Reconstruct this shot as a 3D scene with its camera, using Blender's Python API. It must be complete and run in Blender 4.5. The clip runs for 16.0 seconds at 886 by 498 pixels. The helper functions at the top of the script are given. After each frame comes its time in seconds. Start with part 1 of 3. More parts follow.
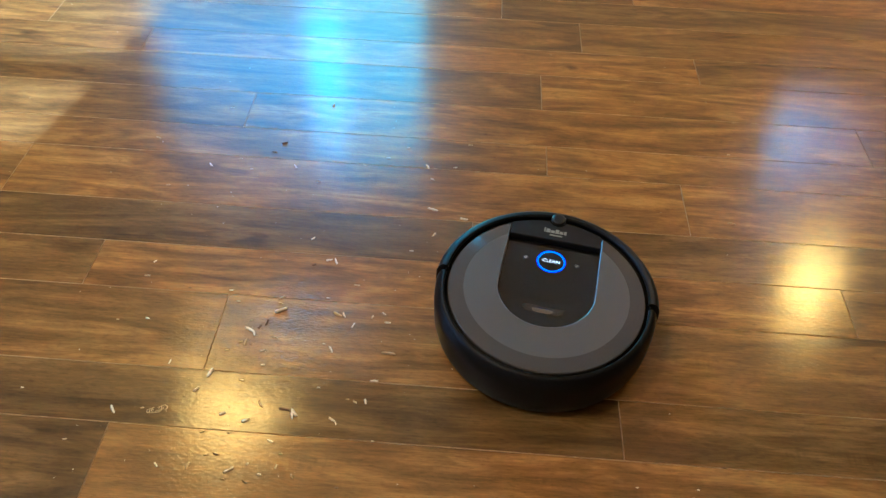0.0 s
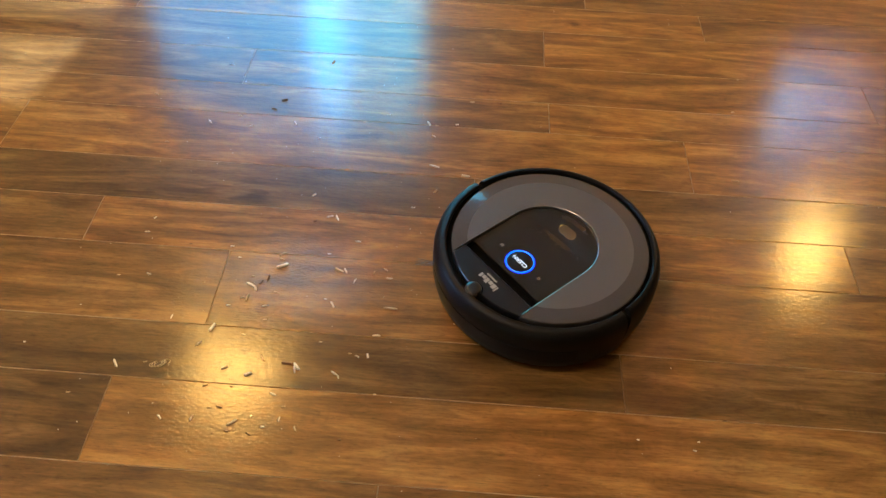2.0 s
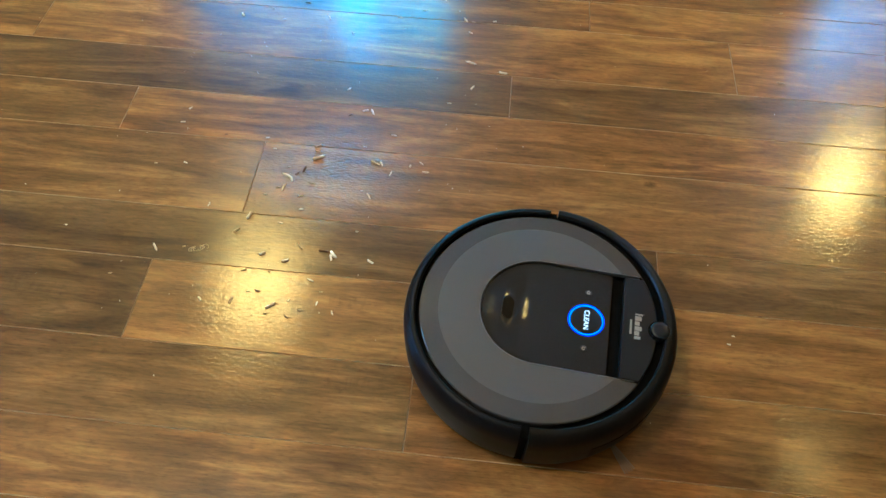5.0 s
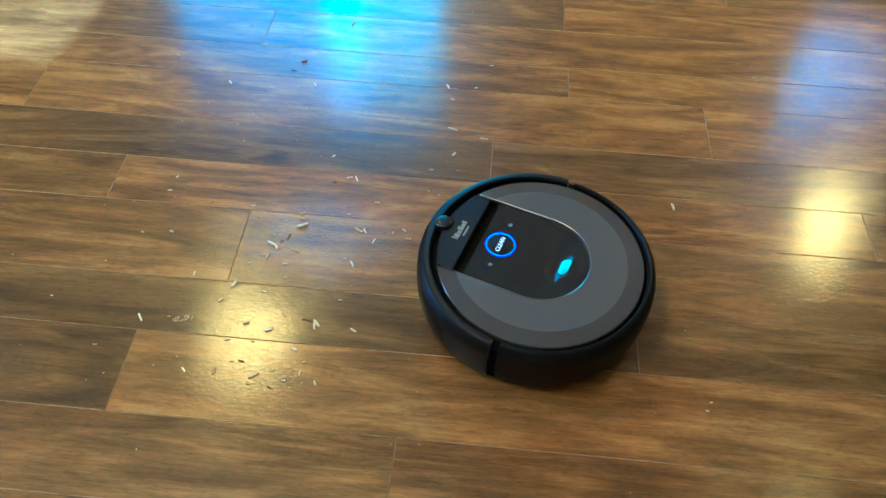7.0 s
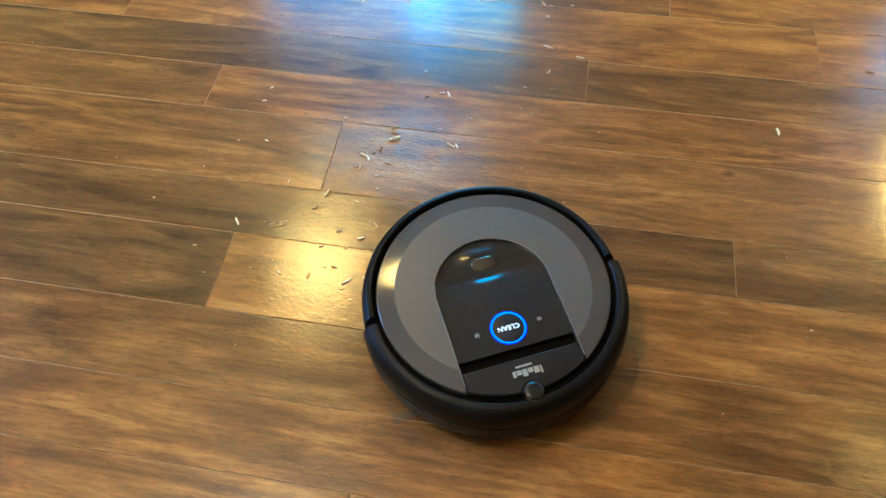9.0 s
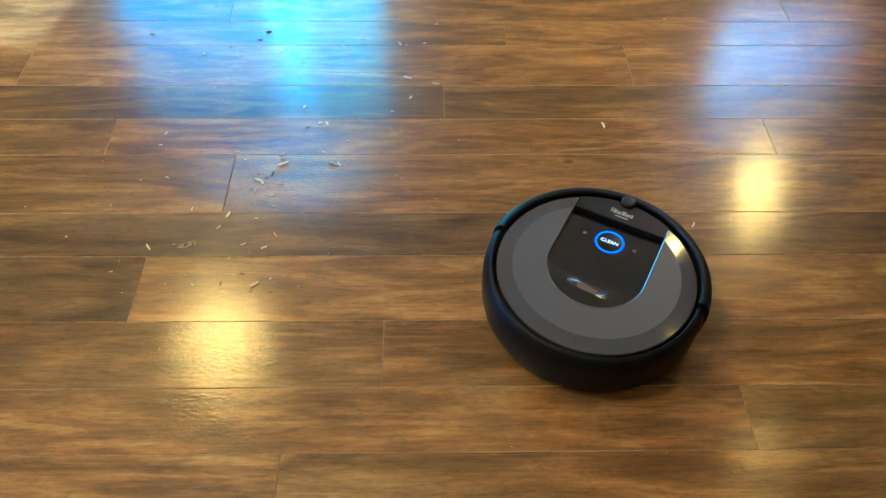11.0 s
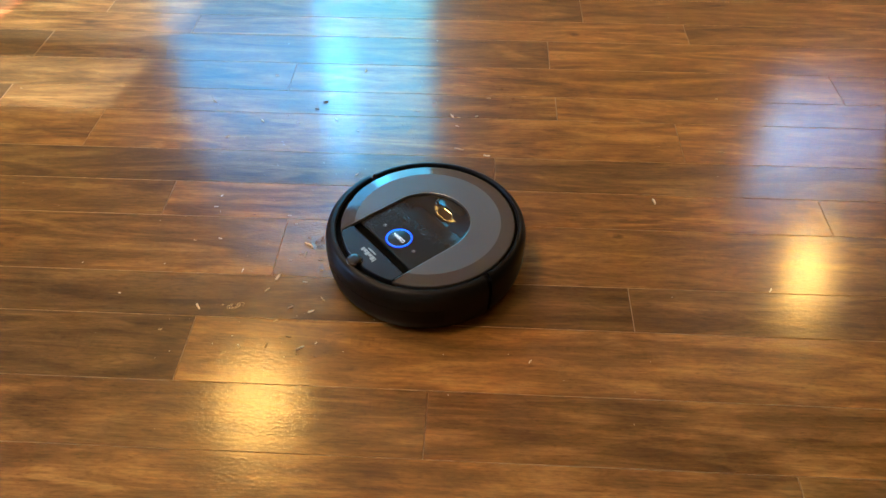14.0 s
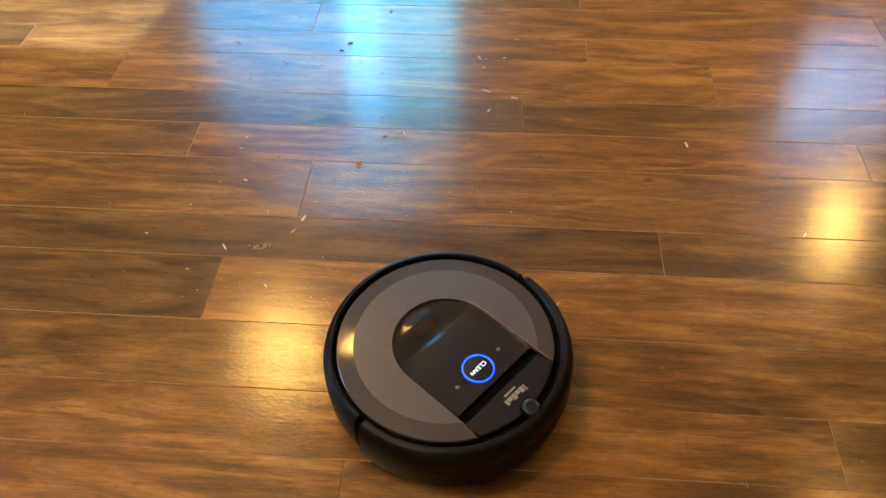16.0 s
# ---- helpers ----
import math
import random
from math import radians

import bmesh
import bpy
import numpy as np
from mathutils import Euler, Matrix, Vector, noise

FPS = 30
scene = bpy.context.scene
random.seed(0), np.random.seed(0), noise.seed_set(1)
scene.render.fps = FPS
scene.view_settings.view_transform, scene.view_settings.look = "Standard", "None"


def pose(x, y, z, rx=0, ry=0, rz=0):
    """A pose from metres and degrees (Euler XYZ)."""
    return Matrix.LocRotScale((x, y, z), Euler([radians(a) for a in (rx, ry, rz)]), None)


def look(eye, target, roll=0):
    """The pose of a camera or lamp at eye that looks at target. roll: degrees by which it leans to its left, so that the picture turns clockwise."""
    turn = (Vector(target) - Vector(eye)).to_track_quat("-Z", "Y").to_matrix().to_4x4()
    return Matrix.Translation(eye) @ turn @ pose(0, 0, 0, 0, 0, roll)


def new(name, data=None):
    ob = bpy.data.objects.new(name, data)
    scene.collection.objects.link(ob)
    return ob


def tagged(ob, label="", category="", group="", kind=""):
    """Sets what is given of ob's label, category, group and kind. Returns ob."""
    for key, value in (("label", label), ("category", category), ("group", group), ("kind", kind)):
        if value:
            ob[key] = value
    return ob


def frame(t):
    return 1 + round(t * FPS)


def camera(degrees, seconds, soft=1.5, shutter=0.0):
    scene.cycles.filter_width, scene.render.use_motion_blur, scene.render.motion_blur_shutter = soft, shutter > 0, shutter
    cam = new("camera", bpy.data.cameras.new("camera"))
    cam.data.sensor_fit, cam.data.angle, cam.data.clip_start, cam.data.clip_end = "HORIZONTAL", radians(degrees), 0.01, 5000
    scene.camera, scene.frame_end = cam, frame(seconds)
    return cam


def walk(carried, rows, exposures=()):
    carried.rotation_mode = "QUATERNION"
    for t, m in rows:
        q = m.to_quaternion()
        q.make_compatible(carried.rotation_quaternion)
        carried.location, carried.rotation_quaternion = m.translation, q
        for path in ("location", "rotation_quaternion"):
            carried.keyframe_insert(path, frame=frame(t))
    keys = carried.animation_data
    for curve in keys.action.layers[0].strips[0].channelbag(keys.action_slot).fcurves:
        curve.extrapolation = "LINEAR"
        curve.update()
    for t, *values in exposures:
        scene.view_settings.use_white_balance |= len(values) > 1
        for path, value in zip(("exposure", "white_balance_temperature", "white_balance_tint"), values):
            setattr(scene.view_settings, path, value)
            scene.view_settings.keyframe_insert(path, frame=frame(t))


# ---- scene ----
from itertools import product

cam = camera(61.3, 16.0)
PATH = [
    (0, (0.027, 0.111, 0.939), (-0.031, 1.467, -0.531), 2.1),
    (0.5, (0.017, 0.106, 0.934), (-0.027, 1.465, -0.533), 3.0),
    (1, (0.014, 0.106, 0.929), (-0.052, 1.438, -0.562), 2.6),
    (1.5, (0.02, 0.101, 0.924), (-0.046, 1.409, -0.587), 2.1),
    (2, (0.024, 0.099, 0.921), (-0.026, 1.393, -0.604), 2.3),
    (2.5, (0.027, 0.099, 0.919), (-0.007, 1.382, -0.615), 2.7),
    (3, (0.029, 0.097, 0.921), (-0.002, 1.37, -0.622), 2.4),
    (3.5, (0.021, 0.092, 0.915), (-0.035, 1.341, -0.646), 2.0),
    (4, (-0.005, 0.06, 0.884), (-0.11, 1.23, -0.735), 1.7),
    (4.2, (-0.005, 0.053, 0.873), (-0.123, 1.191, -0.768), 1.4),
    (6.3, (0.025, 0.078, 0.92), (-0.004, 1.276, -0.681), 2.5),
    (6.5, (0.024, 0.084, 0.925), (-0.017, 1.295, -0.666), 2.4),
    (7, (0.018, 0.079, 0.921), (-0.061, 1.31, -0.654), 1.9),
    (7.5, (-0.001, 0.073, 0.916), (-0.147, 1.297, -0.658), 1.2),
    (8, (-0.033, 0.064, 0.905), (-0.261, 1.252, -0.688), 0.1),
    (8.5, (-0.037, 0.042, 0.89), (-0.298, 1.172, -0.74), -1.6),
    (9, (-0.02, 0.041, 0.888), (-0.25, 1.134, -0.771), -2.5),
    (9.2, (-0.022, 0.033, 0.897), (-0.209, 1.123, -0.769), -2.3),
    (11.3, (0.016, -0.169, 0.95), (0.054, 1.151, -0.552), 0.9),
    (11.5, (0.018, -0.167, 0.95), (0.049, 1.184, -0.524), 0.5),
    (12, (0.014, -0.16, 0.95), (0.035, 1.228, -0.489), 0.7),
    (12.5, (0.005, -0.163, 0.954), (0.004, 1.247, -0.464), 0.7),
    (13, (0.004, -0.159, 0.95), (-0.032, 1.26, -0.458), 0.1),
    (13.5, (-0.002, -0.158, 0.947), (-0.059, 1.258, -0.464), 0.0),
    (14, (-0.004, -0.157, 0.946), (-0.078, 1.25, -0.472), -0.2),
    (14.5, (-0.004, -0.156, 0.946), (-0.084, 1.245, -0.478), -0.3),
    (15, (-0.013, -0.164, 0.94), (-0.108, 1.222, -0.499), -0.2),
    (15.5, (-0.025, -0.163, 0.931), (-0.15, 1.19, -0.537), -0.4),
    (16, (-0.013, -0.164, 0.921), (-0.139, 1.153, -0.579), -1.6),
]

EXPOSURES = [(0.0, 5.62, 4950, -7), (0.6, 5.58, 5800, 3), (1.2, 5.55, 6050, 6), (2.0, 5.55, 5950, 4), (2.5, 5.60, 5650, 0), (4.0, 5.74, 5000, -9), (6.5, 5.80, 4000, -20),
             (7.5, 5.80, 4050, -19), (8.0, 5.88, 4550, -13), (9.2, 5.98, 4600, -12), (11.5, 5.74, 4700, -13), (12.5, 5.56, 5550, 1), (14.5, 5.54, 6050, 6), (16.0, 5.60, 6150, 6)]
walk(cam, [(t, look(eye, target, roll)) for t, eye, target, roll in PATH], EXPOSURES)

# ---- world and sun ----
SUN_ELEVATION, SUN_AZIMUTH = 40.9, 10.0
world = bpy.data.worlds.new("sky")
scene.world = world
world.use_nodes = True
wn = world.node_tree
sky = wn.nodes.new("ShaderNodeTexSky")
sky.sky_type, sky.sun_disc = "NISHITA", False
sky.dust_density, sky.ozone_density = 0.3, 3.0
sky.sun_elevation, sky.sun_rotation = radians(SUN_ELEVATION), radians(SUN_AZIMUTH)
wn.links.new(sky.outputs[0], wn.nodes["Background"].inputs[0])
wn.nodes["Background"].inputs[1].default_value = 0.15

sun_data = bpy.data.lights.new("sun", "SUN")
sun_data.energy, sun_data.angle, sun_data.color = 3.1, radians(0.7), (1.0, 0.34, 0.52)
sun = new("sun", sun_data)
sun_way = Vector((math.sin(radians(SUN_AZIMUTH)) * math.cos(radians(SUN_ELEVATION)),
                  math.cos(radians(SUN_AZIMUTH)) * math.cos(radians(SUN_ELEVATION)), math.sin(radians(SUN_ELEVATION))))
sun.matrix_world = look(sun_way * 30, (0, 0, 0))

CEILING = 2.7
WARM, SOFT = (1.0, 0.53, 0.12), (1.0, 0.68, 0.43)
# ceiling lights: x, y, radius, watts, colour
CEILING_LIGHTS = [(-1.19, 2.18, 0.24, 0.68, WARM), (2.26, 3.32, 0.18, 0.88, WARM), (1.71, 1.48, 0.11, 0.05, WARM)]
# unseen fill light, added to brighten the floor: x, y, height, radius, watts
FILL_LIGHT = (-0.95, 0.32, 2.42, 0.12, 1.5)


# ---- materials ----
def material(name):
    m = bpy.data.materials.new(name)
    m.use_nodes = True
    nt = m.node_tree
    return m, nt, nt.nodes["Principled BSDF"]


def node(nt, kind, **values):
    n = nt.nodes.new(kind)
    for key, value in values.items():
        n.inputs[key.replace("_", " ")].default_value = value
    return n


def ramp(nt, source, stops):
    r = nt.nodes.new("ShaderNodeValToRGB")
    r.color_ramp.elements[0].position, r.color_ramp.elements[0].color = stops[0][0], (*stops[0][1], 1)
    r.color_ramp.elements[1].position, r.color_ramp.elements[1].color = stops[-1][0], (*stops[-1][1], 1)
    for at, colour in stops[1:-1]:
        r.color_ramp.elements.new(at).color = (*colour, 1)
    nt.links.new(source, r.inputs[0])
    return r.outputs[0]


def blend(nt, kind, factor, a, b):
    n = nt.nodes.new("ShaderNodeMix")
    n.data_type, n.blend_type = "RGBA", kind
    for socket, value in ((n.inputs[0], factor), (n.inputs[6], a), (n.inputs[7], b)):
        if hasattr(value, "links"):
            nt.links.new(value, socket)
        else:
            socket.default_value = value
    return n.outputs[2]


def stretched(nt, vector, scale, detail=6.0, distortion=0.0, rough=0.6):
    mp = nt.nodes.new("ShaderNodeMapping")
    mp.inputs["Scale"].default_value = scale
    nt.links.new(vector, mp.inputs["Vector"])
    n = node(nt, "ShaderNodeTexNoise", Scale=1.0, Detail=detail, Roughness=rough, Distortion=distortion)
    nt.links.new(mp.outputs[0], n.inputs["Vector"])
    return n.outputs["Fac"]


def plain(name, colour, roughness, metallic=0.0, grain=0.0, size=200.0, bump=0.0, **extra):
    m, nt, bsdf = material(name)
    bsdf.inputs["Roughness"].default_value, bsdf.inputs["Metallic"].default_value = roughness, metallic
    for key, value in extra.items():
        bsdf.inputs[key.replace("_", " ")].default_value = value
    coord = nt.nodes.new("ShaderNodeTexCoord").outputs["Object"]
    fine = stretched(nt, coord, (size, size, size), 3.0)
    broad = stretched(nt, coord, (size / 14, size / 14, size / 14), 3.0)
    low = tuple(c * (1 - grain) for c in colour)
    high = tuple(min(1, c * (1 + grain)) for c in colour)
    mixed = blend(nt, "MIX", broad, ramp(nt, fine, [(0.3, low), (0.7, high)]), (*colour, 1))
    nt.links.new(mixed, bsdf.inputs["Base Color"])
    if bump:
        b = node(nt, "ShaderNodeBump", Strength=1.0, Distance=bump)
        nt.links.new(fine, b.inputs["Height"])
        nt.links.new(b.outputs[0], bsdf.inputs["Normal"])
    return m


def glowing(name, colour, strength):
    m, nt, bsdf = material(name)
    bsdf.inputs["Base Color"].default_value = (*[c * 0.5 for c in colour], 1)
    bsdf.inputs["Emission Color"].default_value = (*colour, 1)
    bsdf.inputs["Emission Strength"].default_value = strength
    return m


def wood(name):
    """Hand-scraped brown hardwood under a satin varnish; the object's colour gives the plank's tone."""
    m, nt, bsdf = material(name)
    info = nt.nodes.new("ShaderNodeObjectInfo")
    coord = nt.nodes.new("ShaderNodeTexCoord").outputs["Object"]
    shift = node(nt, "ShaderNodeCombineXYZ")
    for i, size in enumerate((61.0, 17.0, 43.0)):
        k = nt.nodes.new("ShaderNodeMath")
        k.operation, k.inputs[1].default_value = "MULTIPLY", size
        nt.links.new(info.outputs["Random"], k.inputs[0])
        nt.links.new(k.outputs[0], shift.inputs[i])
    add = nt.nodes.new("ShaderNodeVectorMath")
    add.operation = "ADD"
    nt.links.new(coord, add.inputs[0])
    nt.links.new(shift.outputs[0], add.inputs[1])
    here = add.outputs[0]
    tone = nt.nodes.new("ShaderNodeSeparateColor")
    nt.links.new(info.outputs["Color"], tone.inputs[0])
    streak = stretched(nt, here, (3.0, 20.0, 1.0), 5.0, 1.6, 0.55)
    cloud = stretched(nt, here, (4.5, 15.0, 1.0), 4.0, 0.8)
    grain = stretched(nt, here, (12.0, 330.0, 1.0), 5.0, 0.2, 0.75)
    colour = ramp(nt, streak, [(0.33, WOOD[0]), (0.45, WOOD[1]), (0.55, WOOD[2]), (0.66, WOOD[3])])
    colour = blend(nt, "MULTIPLY", 0.75, colour, ramp(nt, cloud, [(0.30, (0.62, 0.59, 0.56)), (0.50, (0.95, 0.95, 0.95)), (0.7, (1.2, 1.13, 1.06))]))
    colour = blend(nt, "MULTIPLY", 0.65, colour, ramp(nt, grain, [(0.3, (0.5, 0.48, 0.45)), (0.62, (1.1, 1.1, 1.1))]))
    pores = stretched(nt, here, (85.0, 620.0, 1.0), 2.0, 0.1, 0.5)
    open_pores = ramp(nt, pores, [(0.57, (1.0, 1.0, 1.0)), (0.72, (0.52, 0.48, 0.45))])
    colour = blend(nt, "MULTIPLY", 0.6, colour, open_pores)
    # dark mineral streaks and short saw chatter across the grain
    mineral = stretched(nt, here, (5.5, 42.0, 1.0), 4.0, 1.4, 0.55)
    where = stretched(nt, here, (2.4, 7.0, 1.0), 2.0, 0.4, 0.5)
    stain = blend(nt, "MULTIPLY", 1.0, ramp(nt, mineral, [(0.46, (0.0, 0.0, 0.0)), (0.62, (1.0, 1.0, 1.0))]), ramp(nt, where, [(0.44, (0.0, 0.0, 0.0)), (0.62, (1.0, 1.0, 1.0))]))
    colour = blend(nt, "MIX", stain, colour, blend(nt, "MULTIPLY", 1.0, colour, (0.58, 0.54, 0.53, 1)))
    saw = stretched(nt, here, (75.0, 12.0, 1.0), 3.0, 1.2, 0.6)
    patch = stretched(nt, here, (3.4, 24.0, 1.0), 2.0, 0.3, 0.5)
    chatter = blend(nt, "MULTIPLY", 1.0, ramp(nt, saw, [(0.48, (0.0, 0.0, 0.0)), (0.64, (0.6, 0.6, 0.6))]), ramp(nt, patch, [(0.62, (0.0, 0.0, 0.0)), (0.74, (1.0, 1.0, 1.0))]))
    colour = blend(nt, "MIX", chatter, colour, blend(nt, "MULTIPLY", 1.0, colour, (0.66, 0.62, 0.58, 1)))
    figure = stretched(nt, here, (16.0, 60.0, 1.0), 5.0, 2.5, 0.65)
    colour = blend(nt, "MULTIPLY", 0.7, colour, ramp(nt, figure, [(0.32, (0.72, 0.68, 0.64)), (0.5, (1.0, 1.0, 1.0)), (0.68, (1.25, 1.18, 1.1))]))
    # dark knots, each with its own place on the floor
    place = nt.nodes.new("ShaderNodeNewGeometry").outputs["Position"]
    for kx, ky, size in KNOTS:
        at = nt.nodes.new("ShaderNodeMapping")
        at.inputs["Location"].default_value, at.inputs["Scale"].default_value = (-kx / size, -ky * 1.7 / size, 0.0), (1 / size, 1.7 / size, 1.0)
        nt.links.new(place, at.inputs["Vector"])
        away = nt.nodes.new("ShaderNodeVectorMath")
        away.operation = "LENGTH"
        nt.links.new(at.outputs[0], away.inputs[0])
        ragged = nt.nodes.new("ShaderNodeMath")
        ragged.operation = "MULTIPLY_ADD"
        ragged.inputs[1].default_value = 0.9
        nt.links.new(figure, ragged.inputs[0])
        nt.links.new(away.outputs["Value"], ragged.inputs[2])
        colour = blend(nt, "MULTIPLY", 1.0, colour, ramp(nt, ragged.outputs[0], [(0.45, (0.30, 0.27, 0.26)), (0.75, (0.62, 0.58, 0.55)), (1.0, (1.0, 1.0, 1.0))]))
    dark = blend(nt, "MULTIPLY", 1.0, colour, (0.36, 0.44, 0.54, 1))
    colour = blend(nt, "MIX", tone.outputs[0], dark, colour)
    nt.links.new(colour, bsdf.inputs["Base Color"])
    world_at = nt.nodes.new("ShaderNodeNewGeometry").outputs["Position"]
    peel = stretched(nt, world_at, (120.0, 260.0, 1.0), 3.0, 0.3, 0.5)
    # a worn, dusty spot in the finish where the chips were spilled
    offset = nt.nodes.new("ShaderNodeMapping")
    offset.inputs["Location"].default_value, offset.inputs["Scale"].default_value = (0.24 * 4.2, -0.785 * 7.0, 0.0), (4.2, 7.0, 1.0)
    nt.links.new(world_at, offset.inputs["Vector"])
    reach = nt.nodes.new("ShaderNodeVectorMath")
    reach.operation = "LENGTH"
    nt.links.new(offset.outputs[0], reach.inputs[0])
    worn = ramp(nt, reach.outputs["Value"], [(0.15, (1.0, 1.0, 1.0)), (1.0, (0.0, 0.0, 0.0))])
    grit = stretched(nt, world_at, (120.0, 280.0, 1.0), 3.0, 0.4, 0.55)
    gritty = blend(nt, "MULTIPLY", 1.0, worn, grit)
    b0 = node(nt, "ShaderNodeBump", Strength=1.0, Distance=BUMP[3])
    nt.links.new(gritty, b0.inputs["Height"])
    scrape = stretched(nt, here, (7.0, 45.0, 1.0), 3.0, 0.8, 0.5)
    b1 = node(nt, "ShaderNodeBump", Strength=1.0, Distance=BUMP[0])
    nt.links.new(peel, b1.inputs["Height"])
    nt.links.new(b0.outputs[0], b1.inputs["Normal"])
    b2 = node(nt, "ShaderNodeBump", Strength=1.0, Distance=BUMP[1])
    nt.links.new(scrape, b2.inputs["Height"])
    nt.links.new(b1.outputs[0], b2.inputs["Normal"])
    b3 = node(nt, "ShaderNodeBump", Strength=1.0, Distance=BUMP[2])
    nt.links.new(open_pores, b3.inputs["Height"])
    nt.links.new(b2.outputs[0], b3.inputs["Normal"])
    nt.links.new(b3.outputs[0], bsdf.inputs["Normal"])
    smear = stretched(nt, world_at, (4.0, 9.0, 1.0), 4.0)
    for limits, socket in ((HAZE, "Roughness"), (GLOSS, "Coat Roughness")):
        rough = nt.nodes.new("ShaderNodeMapRange")
        rough.inputs["To Min"].default_value, rough.inputs["To Max"].default_value = limits
        nt.links.new(smear, rough.inputs["Value"])
        nt.links.new(rough.outputs[0], bsdf.inputs[socket])
    nt.links.new(b3.outputs[0], bsdf.inputs["Coat Normal"])
    bsdf.inputs["Coat Weight"].default_value, bsdf.inputs["Coat IOR"].default_value = 0.72, 1.5
    bsdf.inputs["Specular IOR Level"].default_value = 0.20
    return m


def pane(name, tint):
    """Window glass: it lets tinted light through and mirrors by Fresnel."""
    m, nt, bsdf = material(name)
    nt.nodes.remove(bsdf)
    clear, gloss, mix = nt.nodes.new("ShaderNodeBsdfTransparent"), nt.nodes.new("ShaderNodeBsdfGlossy"), nt.nodes.new("ShaderNodeMixShader")
    clear.inputs[0].default_value = (*tint, 1)
    gloss.inputs["Roughness"].default_value = 0.02
    fresnel = node(nt, "ShaderNodeFresnel", IOR=1.45)
    nt.links.new(fresnel.outputs[0], mix.inputs[0])
    nt.links.new(clear.outputs[0], mix.inputs[1])
    nt.links.new(gloss.outputs[0], mix.inputs[2])
    nt.links.new(mix.outputs[0], nt.nodes["Material Output"].inputs[0])
    return m


WOOD = [(0.175, 0.078, 0.018), (0.255, 0.116, 0.026), (0.330, 0.154, 0.034), (0.450, 0.222, 0.055)]
BUMP = (0.00027, 0.00008, 0.00002, 0.00115)
GLOSS, HAZE = (0.055, 0.11), (0.26, 0.36)
KNOTS = [(0.234, 1.55, 0.035), (-0.996, 1.558, 0.04), (0.263, 0.829, 0.022)]
WOOD_FLOOR = wood("varnished_wood")
WORN_EDGE = plain("worn_plank_edge", (0.34, 0.20, 0.085), 0.5, grain=0.5, size=120)
LONG_EDGE = plain("plank_long_edge", (0.46, 0.28, 0.13), 0.5, grain=0.7, size=60)
SUBFLOOR = plain("subfloor", (0.06, 0.035, 0.02), 0.9, grain=0.3, size=60)
WALL_PAINT = plain("beige_wall_paint", (0.66, 0.53, 0.37), 0.75, grain=0.05, size=90, bump=0.0003)
DARK_PAINT = plain("dark_brown_wall_paint", (0.05, 0.034, 0.022), 0.7, grain=0.08, size=90, bump=0.0003)
CEILING_PAINT = plain("ceiling_paint", (0.87, 0.80, 0.68), 0.85, grain=0.04, size=120, bump=0.0004)
WHITE_FRAME = plain("white_frame", (0.7, 0.7, 0.68), 0.45, grain=0.04, size=80)
# tints carry the daylight's hue and brightness: dim lower, brighter upper pane and transom
BLUE_PANES = [pane("daylight_blue_glass", tint) for tint in ((0.120, 0.262, 0.268), (0.210, 0.470, 0.510), (0.240, 0.520, 0.56))]
BRIGHT_PANES = [pane("daylight_bright_glass", tint) for tint in ((0.250, 0.420, 0.430), (0.390, 0.780, 0.840), (0.410, 0.790, 0.84))]
TEAL_PANES = [pane("tinted_glass", tint) for tint in ((0.230, 0.415, 0.380), (0.250, 0.490, 0.490), (0.280, 0.540, 0.55))]
CURTAIN_PANE = pane("hazy_glass", (0.470, 0.600, 0.640))
LIGHT_TRIM = plain("white_metal_trim", (0.75, 0.73, 0.7), 0.4, grain=0.03, size=60)
GROUND = plain("garden_ground", (0.09, 0.11, 0.05), 0.95, grain=0.4, size=8)

BUMPER_BLACK = plain("soft_black_rubber", (0.0050, 0.0048, 0.0046), 0.42, grain=0.25, size=700, bump=0.00005, Specular_IOR_Level=0.15)
SIDE_BLACK = plain("black_plastic", (0.005, 0.005, 0.0055), 0.4, grain=0.2, size=500, Specular_IOR_Level=0.10)
PLATE_GREY = plain("graphite_plate", (0.074, 0.066, 0.058), 0.36, metallic=0.0, Specular_IOR_Level=0.5, grain=0.12, size=900, bump=0.00002)
RING_GREY = plain("glossy_graphite_ring", (0.060, 0.054, 0.048), 0.09, Specular_IOR_Level=0.45, grain=0.08, size=300)
PIANO_BLACK = plain("piano_black", (0.017, 0.016, 0.0145), 0.17, grain=0.15, size=300, Specular_IOR_Level=0.4)
LID_BLACK = plain("satin_black", (0.007, 0.007, 0.0078), 0.3, grain=0.15, size=500, Specular_IOR_Level=0.35)
GROOVE_BLACK = plain("groove_black", (0.0025, 0.0025, 0.0025), 0.8, grain=0.2, size=300, Specular_IOR_Level=0.05)
TRIM_METAL = plain("smoked_chrome", (0.22, 0.21, 0.20), 0.28, metallic=0.9, grain=0.06, size=400)
LENS_GLASS = plain("smoked_lens", (0.20, 0.19, 0.17), 0.06, metallic=1.0, grain=0.1, size=500)
PRINT = plain("pale_print", (0.30, 0.28, 0.24), 0.4, grain=0.1, size=800)
TYRE = plain("tyre_rubber", (0.02, 0.02, 0.02), 0.8, grain=0.3, size=400)
BRISTLE = plain("grey_bristle", (0.12, 0.115, 0.11), 0.5, grain=0.2, size=400)
RING_LIGHT = glowing("blue_ring_light", (0.008, 0.12, 1.0), 0.085)
DIM_RING = glowing("blue_halo", (0.0, 0.006, 1.0), 0.014)
